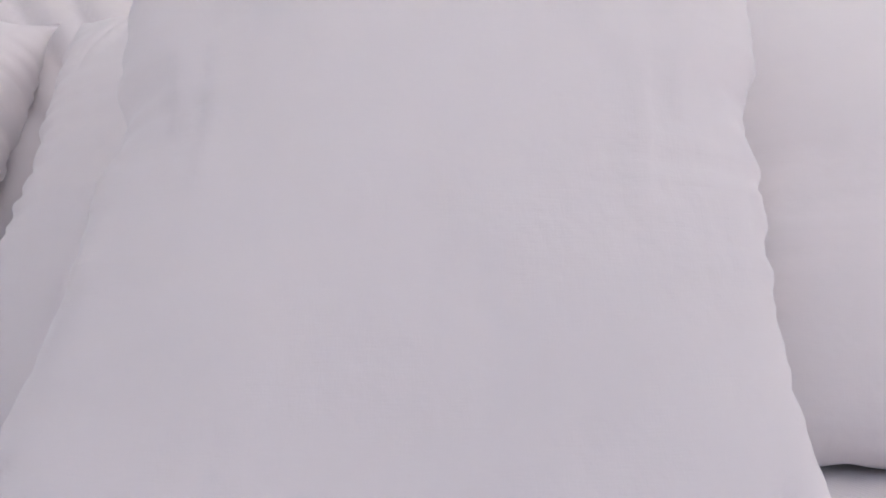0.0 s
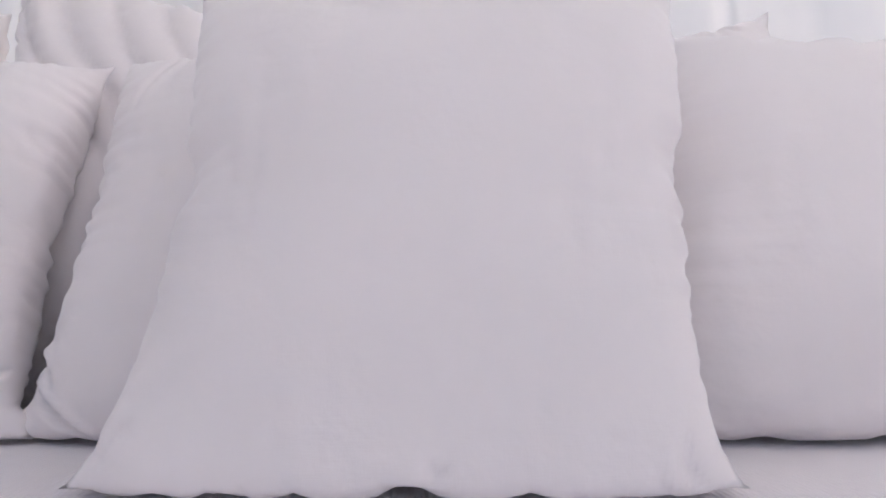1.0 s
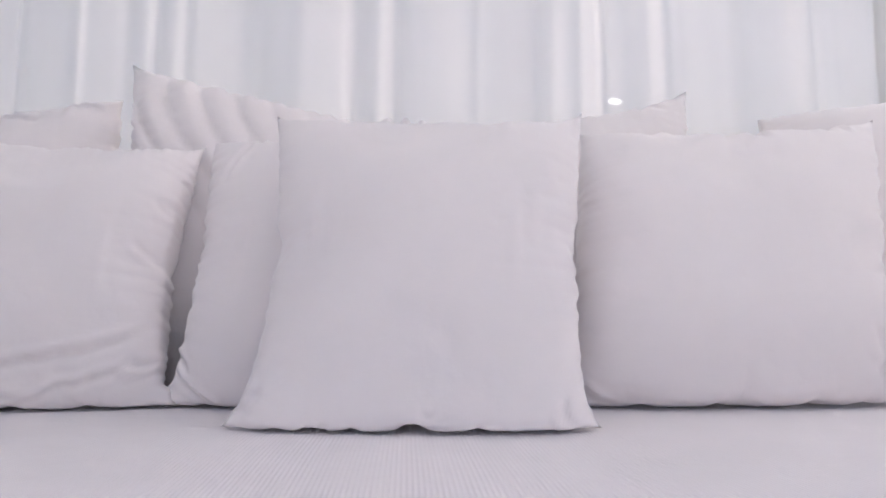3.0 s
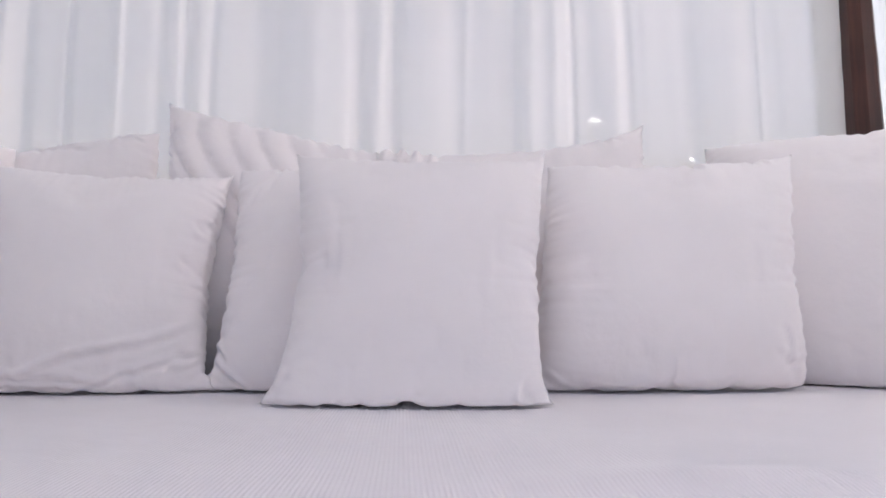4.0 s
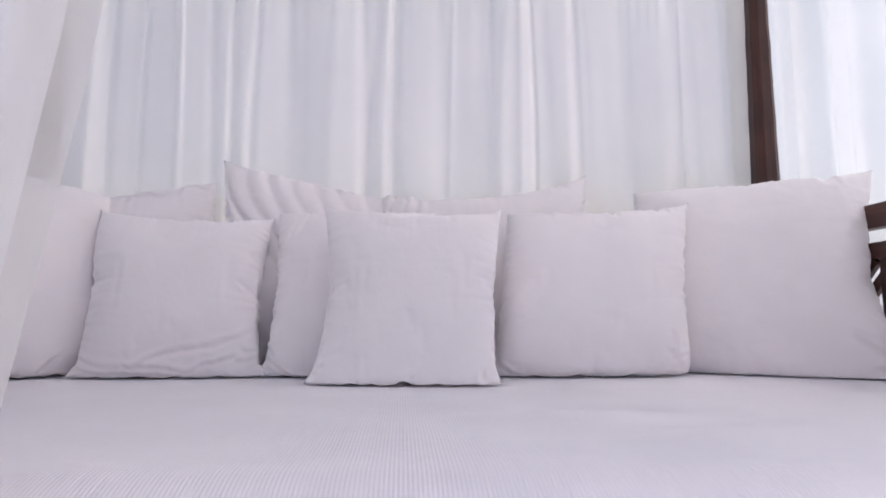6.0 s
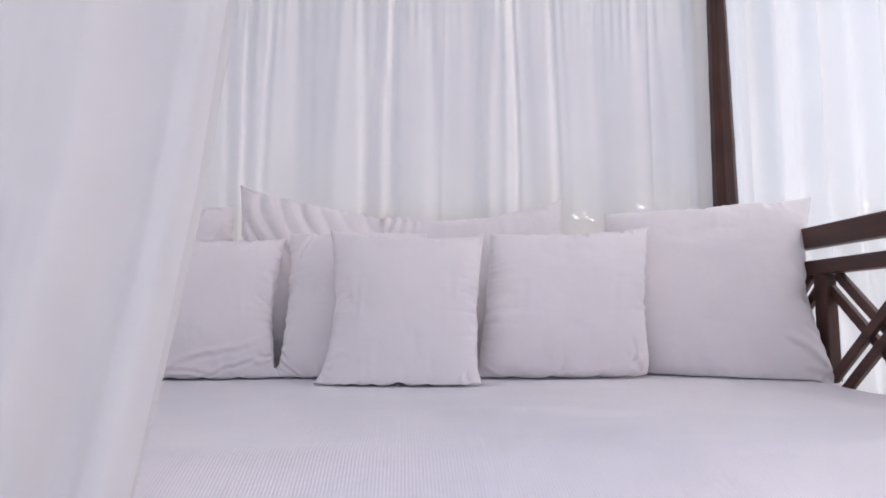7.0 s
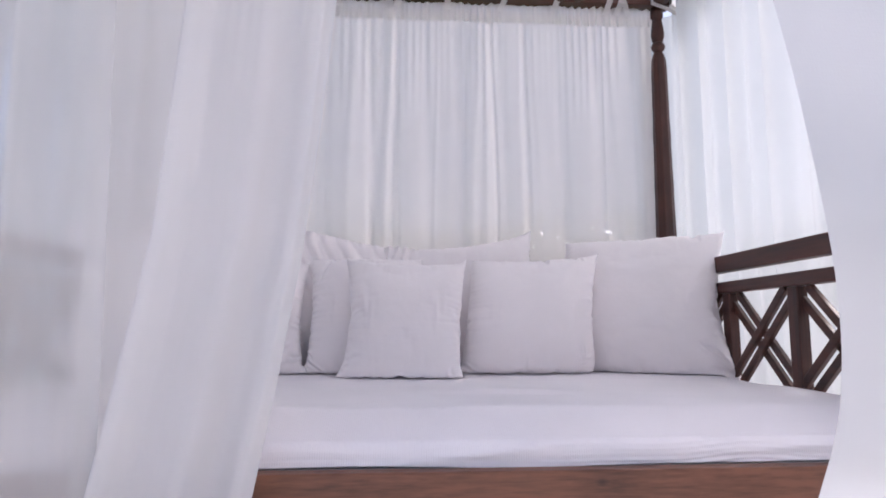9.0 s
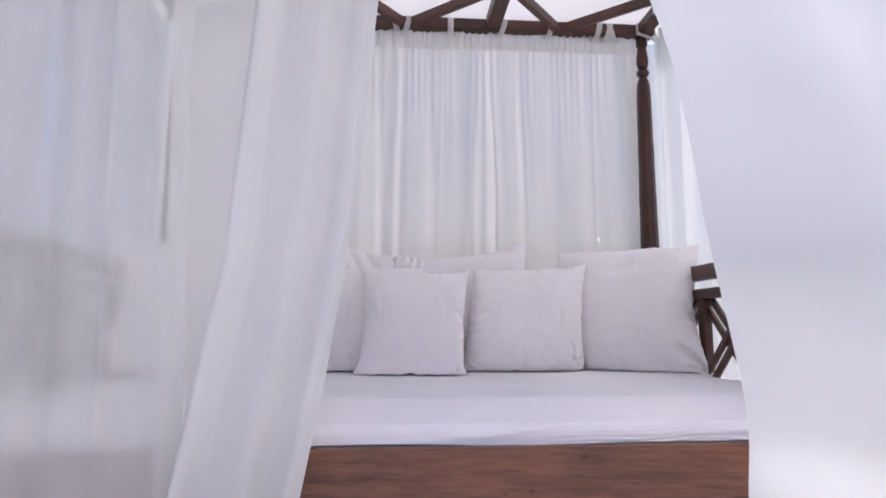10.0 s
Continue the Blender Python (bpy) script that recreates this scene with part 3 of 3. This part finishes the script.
    if pleats:
        lane = U * 1.0 + V * 0.5 + 0.10 * lows[2](V)
        d = d + pleats * (np.abs(np.sin(lane * 14 + 1.2 * lows[1](U * 0.5))) - 0.5) * (0.75 + 0.25 * lows[3](U)) * smoothstep(-0.3, 0.3, V) * smoothstep(0.8, 0.2, U)
    d = d * rim + 0.007 * (np.abs(U) * np.abs(V)) ** 9 * np.sqrt(np.clip(rim, 0, 1))
    if gather:
        d = d + 0.016 * np.sin(U * 52 + 1.5 * lows[1](V)) * smoothstep(-0.40, -0.68, U) * np.exp(-(1 - V) / 0.25) * np.sqrt(np.clip(rim, 0, 1))
    pts = []
    for k, sgn in ((0, -1), (1, 1)):
        s_, t_ = (p[k, ..., 0] + 1) / 2, (p[k, ..., 2] + 1) / 2
        base = ((1 - s_) * (1 - t_))[..., None] * bl + (s_ * (1 - t_))[..., None] * br + ((1 - s_) * t_)[..., None] * tl + (s_ * t_)[..., None] * tr
        base = base + (hollow * np.sin(np.clip((V + 1) / 1.7, 0, 1) ** 0.6 * math.pi) ** 2)[..., None] * flat
        mixn = smoothstep(-0.3, -1.0, V)[..., None]
        pts.append((base + (p[k, ..., 1] + sgn * d)[..., None] * (out * (1 - mixn) + flat * mixn)).reshape(-1, 3))
    allp = np.concatenate(pts)
    rest = TOP + 0.003 - 0.032 * smoothstep(1.185, 1.24, allp[:, 0])
    under = rest - allp[:, 2]
    allp[:, 2] = np.where(under > 0, rest + 0.0015 * np.exp(-under * 40), allp[:, 2])
    f = grid_faces(n, n)
    k = n * n
    idx = np.arange(k).reshape(n, n)
    border = np.zeros((n, n), bool)
    border[0], border[-1], border[:, 0], border[:, -1] = True, True, True, True
    back = np.arange(k) + k
    back[idx[border]] = idx[border]
    me = mesh_of(name, allp, np.concatenate([f, back[f][:, ::-1]]), M_COTTON)
    bm = bmesh.new()
    bm.from_mesh(me)
    bmesh.ops.delete(bm, geom=[v for v in bm.verts if not v.link_faces], context="VERTS")
    bm.to_mesh(me)
    bm.free()
    return tagged(new(name, me), label, "cushion", group=group)


Z0 = TOP + 0.004
cushion("cushion", 0.165, [(-0.221, -0.006, TOP + 0.002), (0.226, -0.038, TOP + 0.002), (-0.208, 0.18, 1.041), (0.246, 0.092, 1.015)], 3,
        "plump white cotton cushion standing in front of the others", sides=((0.023, 0.13), (0.046, 0.03)), sag=0.139, tips=(0.016, 0.078), blunt=(0.0, 0.0), ears=(0.028, 0.012), ragged=0.8, belly=0.04, hollow=0.041, slack=0.7,
        arches=((0.0, 1.5), (-0.52, 0.8), (-0.3, 0.8), (0.34, 0.7), (-0.72, 0.4)),
        notches=((0.08, 1.1), (-0.35, 0.4)), creases=((0.02, -1.0, 0.14, -0.80, 0.0025), (-1.0, -0.22, -0.55, -0.02, 0.0016), (0.93, -1.0, 0.80, -0.80, 0.007), (-0.95, -0.98, -0.82, -0.78, 0.007), (-0.42, -1.0, -0.46, -0.88, 0.004), (-0.95, -0.85, -0.6, -0.62, 0.002), (0.3, 1.0, 0.42, 0.8, 0.003)))
cushion("cushion", 0.15, [(-0.841, 0.182, Z0), (-0.356, 0.18, Z0), (-0.856, 0.339, 1.05), (-0.376, 0.356, 1.033)], 4,
        "white cotton cushion with creased lower seam", sides=((0.061, 0.047), (0.037, 0.082)), hollow=0.012, sag=0.131, tips=(0.032, 0.042), blunt=(0.2, 0.4), ears=(0.05, 0.06), ragged=1.5,
        notches=((-0.02, 1.5), (0.6, 0.5)), creases=((-0.6, -0.90, 0.85, -0.52, 0.006), (-1.0, -0.80, 0.2, -0.86, 0.006), (0.98, -0.72, 0.72, -0.66, 0.008), (0.1, -0.95, 0.75, -0.70, 0.004), (-1.0, -0.92, 0.1, -0.93, 0.006), (1.0, -0.05, 0.7, 0.05, 0.004), (1.0, 0.3, 0.75, 0.38, 0.003)))
cushion("cushion", 0.13, [(-0.371, 0.192, Z0), (0.091, 0.162, Z0), (-0.369, 0.395, 1.057), (0.094, 0.337, 1.055)], 5,
        "white cotton cushion half hidden behind another", sides=((0.044, 0.066), (0.03, 0.03)), hollow=0.008, sag=0.037, tips=(0.04, 0.0), blunt=(0.3, 1.0), ears=(0.05, 0.0), ragged=1.7,
        notches=((-0.55, 1.6),), creases=((-0.98, -0.72, -0.78, -0.74, 0.008), (-0.95, -0.80, -0.62, -0.95, 0.007), (-0.60, 0.85, -0.72, 0.5, 0.007), (-1.0, 0.1, -0.7, 0.12, 0.003)))
cushion("cushion", 0.16, [(0.235, 0.151, Z0), (0.761, 0.153, Z0), (0.29, 0.239, 1.041), (0.806, 0.233, 1.066)], 6,
        "white cotton cushion with a creased lower corner", sides=((-0.011, 0.032), (-0.011, 0.105)), sag=0.071, tips=(0.0, 0.042), blunt=(0.0, 0.9), ears=(0.06, 0.0), ragged=0.9,
        arches=((-0.62, 0.6), (-0.18, 1.1), (0.35, 1.0), (0.7, 0.5)),
        notches=((0.12, 1.6), (0.62, 1.6)), creases=((0.62, -0.46, 0.70, -0.74, 0.005), (0.70, -0.76, 0.98, -0.80, 0.006), (0.60, -0.62, 0.86, -0.92, 0.004), (-1.0, -0.82, -0.84, -0.97, 0.005), (-1.0, -0.88, -0.74, -0.99, 0.004), (0.08, 1.0, 0.16, 0.78, 0.006), (0.62, 1.0, 0.70, 0.8, 0.006), (1.0, 0.2, 0.8, 0.25, 0.003)))
LARGE = "large white cotton cushion leaning against the arm of the daybed"
cushion("large_cushion", 0.20, [(0.68, 0.36, Z0), (1.292, 0.002, Z0 - 0.032), (0.737, 0.464, 1.147), (1.307, 0.162, 1.154)], 7, LARGE,
        sides=((0.02, 0.02), (0.069, 0.13)), sag=0.043, tips=(0.0, 0.034), blunt=(1.0, 0.0), notches=((0.62, 1.2), (-0.2, 0.6)),
        arches=((-0.4, 0.5), (0.15, 0.9), (0.3, 1.1), (0.6, 0.8)),
        creases=((0.58, -0.50, 0.95, -0.86, 0.011), (0.74, -0.40, 0.98, -0.60, 0.008), (0.70, -0.75, 0.98, -0.97, 0.009), (0.80, -0.98, 0.98, -0.80, 0.006), (0.62, 1.0, 0.70, 0.75, 0.006), (1.0, 0.1, 0.78, 0.2, 0.005), (1.0, -0.2, 0.8, -0.14, 0.005)))
cushion("large_cushion", 0.20, [(-1.20, 0.02, Z0), (-0.82, 0.31, Z0), (-1.245, 0.13, 1.165), (-0.874, 0.43, 1.108)], 8, LARGE,
        sides=((0.03, 0.02), (0.02, 0.01)), sag=0.03, creases=((0.3, -1.0, 0.5, -0.7, 0.006), (-0.2, 1.0, -0.1, 0.7, 0.005)))
BACKS = "large white cotton cushion leaning against the back curtain"
cushion("large_cushion", 0.12, [(-1.15, 0.39, Z0), (-0.54, 0.39, Z0), (-1.177, 0.503, 1.066), (-0.581, 0.482, 1.169)], 9, BACKS, sides=((0.02, 0.02), (0.03, 0.03)), sag=0.002, ragged=2.0,
        notches=((0.2, 0.7),), creases=((-0.3, 0.98, 0.5, 0.80, 0.008), (0.3, 0.95, 0.9, 0.86, 0.007)))
cushion("large_cushion", 0.12, [(-0.531, 0.37, Z0), (0.08, 0.38, Z0), (-0.55, 0.455, 1.224), (0.1, 0.499, 1.091)], 10,
        "large creased white cushion with one raised corner", sides=((0.03, 0.025), (0.02, 0.02)), sag=0.021, tips=(0.033, 0.0), ragged=2.0, pleats=0.018)
cushion("large_cushion", 0.13, [(-0.05, 0.362, Z0), (0.594, 0.362, Z0), (-0.07, 0.442, 1.114), (0.578, 0.459, 1.194)], 11,
        "large white cushion with a gathered ruffled seam", sides=((0.015, 0.015), (0.039, 0.061)), sag=0.134, tips=(0.007, 0.042), ragged=1.6, gather=True, creases=((0.55, 1.0, 0.80, 0.85, 0.006),))


# ---- curtains ----
def drape(name, x_of, y_of, z0, z1, nu, nv, mat):
    """A hanging cloth: x_of(s, z), y_of(s, z), with s from 0 to 1 across."""
    s, z = np.meshgrid(np.linspace(0, 1, nu), np.linspace(z0, z1, nv), indexing="ij")
    return mesh_of(name, np.stack([x_of(s, z), y_of(s, z), z], -1).reshape(-1, 3), grid_faces(nu, nv), mat)


def folds(seed, count, lo, hi, deep=1.6):
    """Rounded fold profile across s that loosens towards the hem."""
    a, b = wavy(seed, count, lo, hi), wavy(seed + 50, 4, 3, 9)
    return lambda s, z: np.tanh(deep * a(s + 0.0025 * b(z * 0.7 + s * 2)))


def tab(curtain, x, y0, y1, hang, tilt=0.0, axis="x"):
    """A cloth loop from the curtain's header, which hangs at depth hang, round a beam between y0 and y1."""
    bm = bmesh.new()
    w = 0.015
    z = ZB0
    ring = [(hang, z - 0.052), (0.6 * hang + 0.4 * y0, z - 0.026), (y0 - 0.001, z - 0.001), (y0 - 0.002, z + 0.028), (y0, z + 0.054), (y0 + 0.02, z + 0.064), (y1 - 0.02, z + 0.064), (y1, z + 0.054), (y1, z - 0.002), (0.75 * hang + 0.25 * y1, z - 0.030)]
    rows = []
    for i, (y, zz) in enumerate(ring):
        lean = 1.5 * tilt * math.sin(math.pi * i / 9)
        rows.append([bm.verts.new((x + k * w + lean, y, zz) if axis == "x" else (y, x + k * w + lean, zz)) for k in (-1, 1)])
    for a, b in zip(rows, rows[1:]):
        bm.faces.new((a[0], a[1], b[1], b[0]))
    bmesh.ops.solidify(bm, geom=bm.faces[:], thickness=0.002)
    part("tab", bm, M_TAPE, curtain)


back = tagged(new("back_curtain"), "white voile curtain hung by tabs from the back beam", "curtain", group="bed curtains")
def pleated(seed, x0, x1):
    """Flat stretches of cloth between narrow, irregular pleats that wander and soften on their way down."""
    r = np.random.RandomState(seed)
    rows, x = [], x0
    while x < x1:
        rows.append((x, r.uniform(0.008, 0.024), r.uniform(0.004, 0.015) * (1 if r.uniform() < 0.75 else -0.7), r.uniform(-0.030, 0.030), r.uniform(0, 6.28), r.uniform(0.6, 1.6)))
        x += r.choice([0.034, 0.055, 0.085, 0.13]) * r.uniform(0.8, 1.3)
    slow = wavy(seed + 1, 6, 9, 24)

    def depth(x, z):
        low = smoothstep(2.25, 1.3, z)
        d = 0.014 * slow(x + 0.03 * np.sin(1.3 * z)) * (0.4 + 0.6 * low)
        for c, w, a, run, ph, soft in rows:
            q = (x - c - run * low - 0.004 * np.sin(3 * z + ph)) / (w * (1 + 0.8 * (soft - 0.6) * low))
            d = d - a * (1 - 0.35 * low * (soft - 0.6)) * np.exp(-q * q)
        return d
    return depth


x0, x1 = XL - 0.01, XR - 0.022
crimp = wavy(77, 6, 110, 190)
pleat = pleated(32, x0, x1)
bx = lambda s, z: x0 + s * (x1 - x0)
by = lambda s, z: YB + 0.042 + pleat(bx(s, z), z) + 0.004 * crimp(bx(s, z)) * smoothstep(1.7, 2.25, z)
adopt("panel", drape("panel", bx, by, 0.02, 2.315, 900, 40, M_BACK), back)
TAB_X = (-1.06, -0.80, -0.545, -0.30, -0.045, 0.218, 0.47, 0.73, 0.99, 1.045, 1.11)


def header_band():
    """Gathered tape above the panel; its upper hem hangs a little between the tabs."""
    s, v = np.meshgrid(np.linspace(0, 1, 700), np.linspace(0, 1, 9), indexing="ij")
    x = x0 + s * (x1 - x0)
    near = np.min(np.abs(x[..., None] - np.array(TAB_X)), axis=-1)
    top = 2.342 - 0.006 * smoothstep(0.01, 0.11, near) + 0.002 * crimp(x * 0.7)
    z = 2.246 + v * (top - 2.246)
    y = YB + 0.006 + 0.35 * pleat(x, z) + 0.011 * crimp(x) + 0.004 * np.sin(v * math.pi)
    return mesh_of("header_band", np.stack([x, y, z], -1).reshape(-1, 3), grid_faces(700, 9), M_HEAD)


adopt("header_band", header_band(), back, "gathered header tape")
for x, tl in ((-1.06, 0), (-0.80, 0.01), (-0.545, 0), (-0.30, -0.01), (-0.052, -0.016), (-0.030, 0.022), (0.218, 0), (0.47, 0.025), (0.73, 0.02), (0.99, 0.018), (1.045, 0.02), (1.11, -0.03)):
    tab(back, x, YB - 0.040, YB + 0.044, YB - 0.016, tl)

side = tagged(new("side_curtain"), "bright white voile curtain hung outside the lattice arm", "curtain", group="bed curtains")
fs = folds(41, 8, 34, 78, 1.6)
sx = lambda s, z: XR + 0.085 - 0.17 * (1 - smoothstep(0, 0.09, s)) + 0.045 * fs(s, z) + 0.03 * smoothstep(1.2, 2.2, -z + 2.4)
sy = lambda s, z: YB + 0.12 - np.clip(s - 0.045, 0, 1) * 1.25
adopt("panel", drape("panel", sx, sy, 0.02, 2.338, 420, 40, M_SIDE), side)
# Added panel past the gap, closing it higher up, to block sun from the mattress.
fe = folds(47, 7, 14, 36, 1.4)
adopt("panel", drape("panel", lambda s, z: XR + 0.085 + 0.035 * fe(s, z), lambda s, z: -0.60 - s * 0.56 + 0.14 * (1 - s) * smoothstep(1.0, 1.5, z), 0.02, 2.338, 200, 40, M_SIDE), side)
for k in range(8):
    tab(side, YB - 0.05 - k * 0.22, XR - 0.04, XR + 0.05, XR + 0.08, 0, "y")

left = tagged(new("side_curtain"), "white voile curtain hung outside the lattice arm", "curtain", group="bed curtains")
close = lambda z: smoothstep(1.55, 1.85, z)
for ya, yb, sd in ((YB + 0.12, 0.065, 43), (0.015, -0.245, 44), (-0.295, -0.345, 46), (-0.395, -1.15, 45)):
    fl = folds(sd, 9, 40 * (ya - yb), 95 * (ya - yb))
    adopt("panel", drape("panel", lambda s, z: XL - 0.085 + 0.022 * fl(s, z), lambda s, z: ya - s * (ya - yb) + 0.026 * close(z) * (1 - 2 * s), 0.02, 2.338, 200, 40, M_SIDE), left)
for k in range(8):
    tab(left, YB - 0.05 - k * 0.22, XL - 0.05, XL + 0.04, XL - 0.08, 0, "y")

# front curtain pulled back to one side: its free edge slants away towards the hem
EDGE_Z = [0.02, 0.42, 0.68, 0.90, 1.14, 1.55, 2.30]
EDGE_X = [-0.37, -0.262, -0.208, -0.168, -0.140, -0.108, -0.07]
front = tagged(new("front_curtain"), "sheer white voile curtain drawn back at the front", "curtain", group="bed curtains")
ff = folds(51, 8, 20, 52, 1.4)
edge = lambda z: np.interp(z, EDGE_Z, EDGE_X)
inner = lambda z: np.interp(z, [0.02, 0.43, 0.94, 1.55, 2.30], [-0.63, -0.54, -0.445, -0.395, -0.36])
lx = lambda s, z: (1 - s) * -1.30 + s * (-0.520 + 0.01 * np.sin(z * 3))
thin = pleated(58, -1.30, -0.52)
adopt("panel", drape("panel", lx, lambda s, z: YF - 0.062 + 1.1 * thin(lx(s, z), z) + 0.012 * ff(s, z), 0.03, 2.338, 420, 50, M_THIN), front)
fm = folds(57, 6, 8, 20, 0.8)
mx = lambda s, z: (1 - s) * (-0.600 + 0.012 * np.sin(z * 2.2)) + s * (0.5 * inner(z) + 0.5 * edge(z))
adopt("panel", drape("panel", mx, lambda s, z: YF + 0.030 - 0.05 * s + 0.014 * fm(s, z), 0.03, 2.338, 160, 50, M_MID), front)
fg, fc = folds(53, 5, 11, 24, 0.9), wavy(59, 6, 45, 90)
gx = lambda s, z: inner(z) * (1 - s) + s * edge(z) + 0.004 * fc(z * 0.06 + s * 0.2) * smoothstep(0.9, 1, s)
hem = lambda s: 1 - 0.5 * smoothstep(0.93, 0.99, s)
gy = lambda s, z: YF - 0.075 + (0.024 + 0.012 * smoothstep(1.4, 0.5, z)) * fg(s, z) * hem(s) + 0.0006 * fc(s + 0.05 * z) + 0.03 * (1 - smoothstep(0, 0.08, s))
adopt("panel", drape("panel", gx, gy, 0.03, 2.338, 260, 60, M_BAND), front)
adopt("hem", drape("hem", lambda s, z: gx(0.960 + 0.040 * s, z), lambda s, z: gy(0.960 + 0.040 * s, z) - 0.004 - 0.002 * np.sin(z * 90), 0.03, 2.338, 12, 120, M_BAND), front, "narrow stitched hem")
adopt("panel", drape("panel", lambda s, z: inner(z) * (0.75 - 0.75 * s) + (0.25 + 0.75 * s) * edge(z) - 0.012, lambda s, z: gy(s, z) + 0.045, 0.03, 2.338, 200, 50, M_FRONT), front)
for k in range(6):
    tab(front, -1.2 + k * 0.2, YF - 0.045, YF + 0.040, YF - 0.055)

# front curtain billowing out into the breeze: its free edge swings out at mid-height and its hem hangs back by the bed
BZ = [0.03, 0.25, 0.40, 0.50, 0.60, 0.66, 0.72, 0.78, 0.84, 0.92, 1.05, 1.25, 1.50, 1.80, 2.34]
BX = [0.762, 0.737, 0.704, 0.662, 0.560, 0.480, 0.402, 0.330, 0.302, 0.300, 0.302, 0.300, 0.276, 0.273, 0.300]
BY = [-1.15, -1.147, -1.183, -1.289, -1.471, -1.605, -1.740, -1.840, -1.866, -1.848, -1.822, -1.738, -1.591, -1.429, -1.15]
blow = tagged(new("front_curtain"), "dense white voile curtain billowing outwards in the breeze", "curtain", group="bed curtains")
fh = folds(61, 6, 8, 22, 1.1)
ease = lambda z, v: sum(np.interp(z + k * 0.035, BZ, v) for k in range(-3, 4)) / 7
swell = lambda z: ease(z, BY)
rx = lambda s, z: ease(z, BX) * (1 - s) + s * 1.36
hang = lambda z: swell(np.maximum(z, 0.9)) + 0.26 * np.clip(0.9 - z, 0, 1)
body = lambda z: sum(hang(z + k * 0.05) for k in range(-5, 6)) / 11
ry = lambda s, z: body(z) + (swell(z) - body(z)) * (1 - smoothstep(0.0, 0.34, s)) + 0.012 * fh(s, z) * smoothstep(0, 0.25, s)
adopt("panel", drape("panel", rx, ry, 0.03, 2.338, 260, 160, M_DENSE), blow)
for k in range(7):
    tab(blow, 0.31 + k * 0.16, YF - 0.045, YF + 0.040, YF - 0.055)
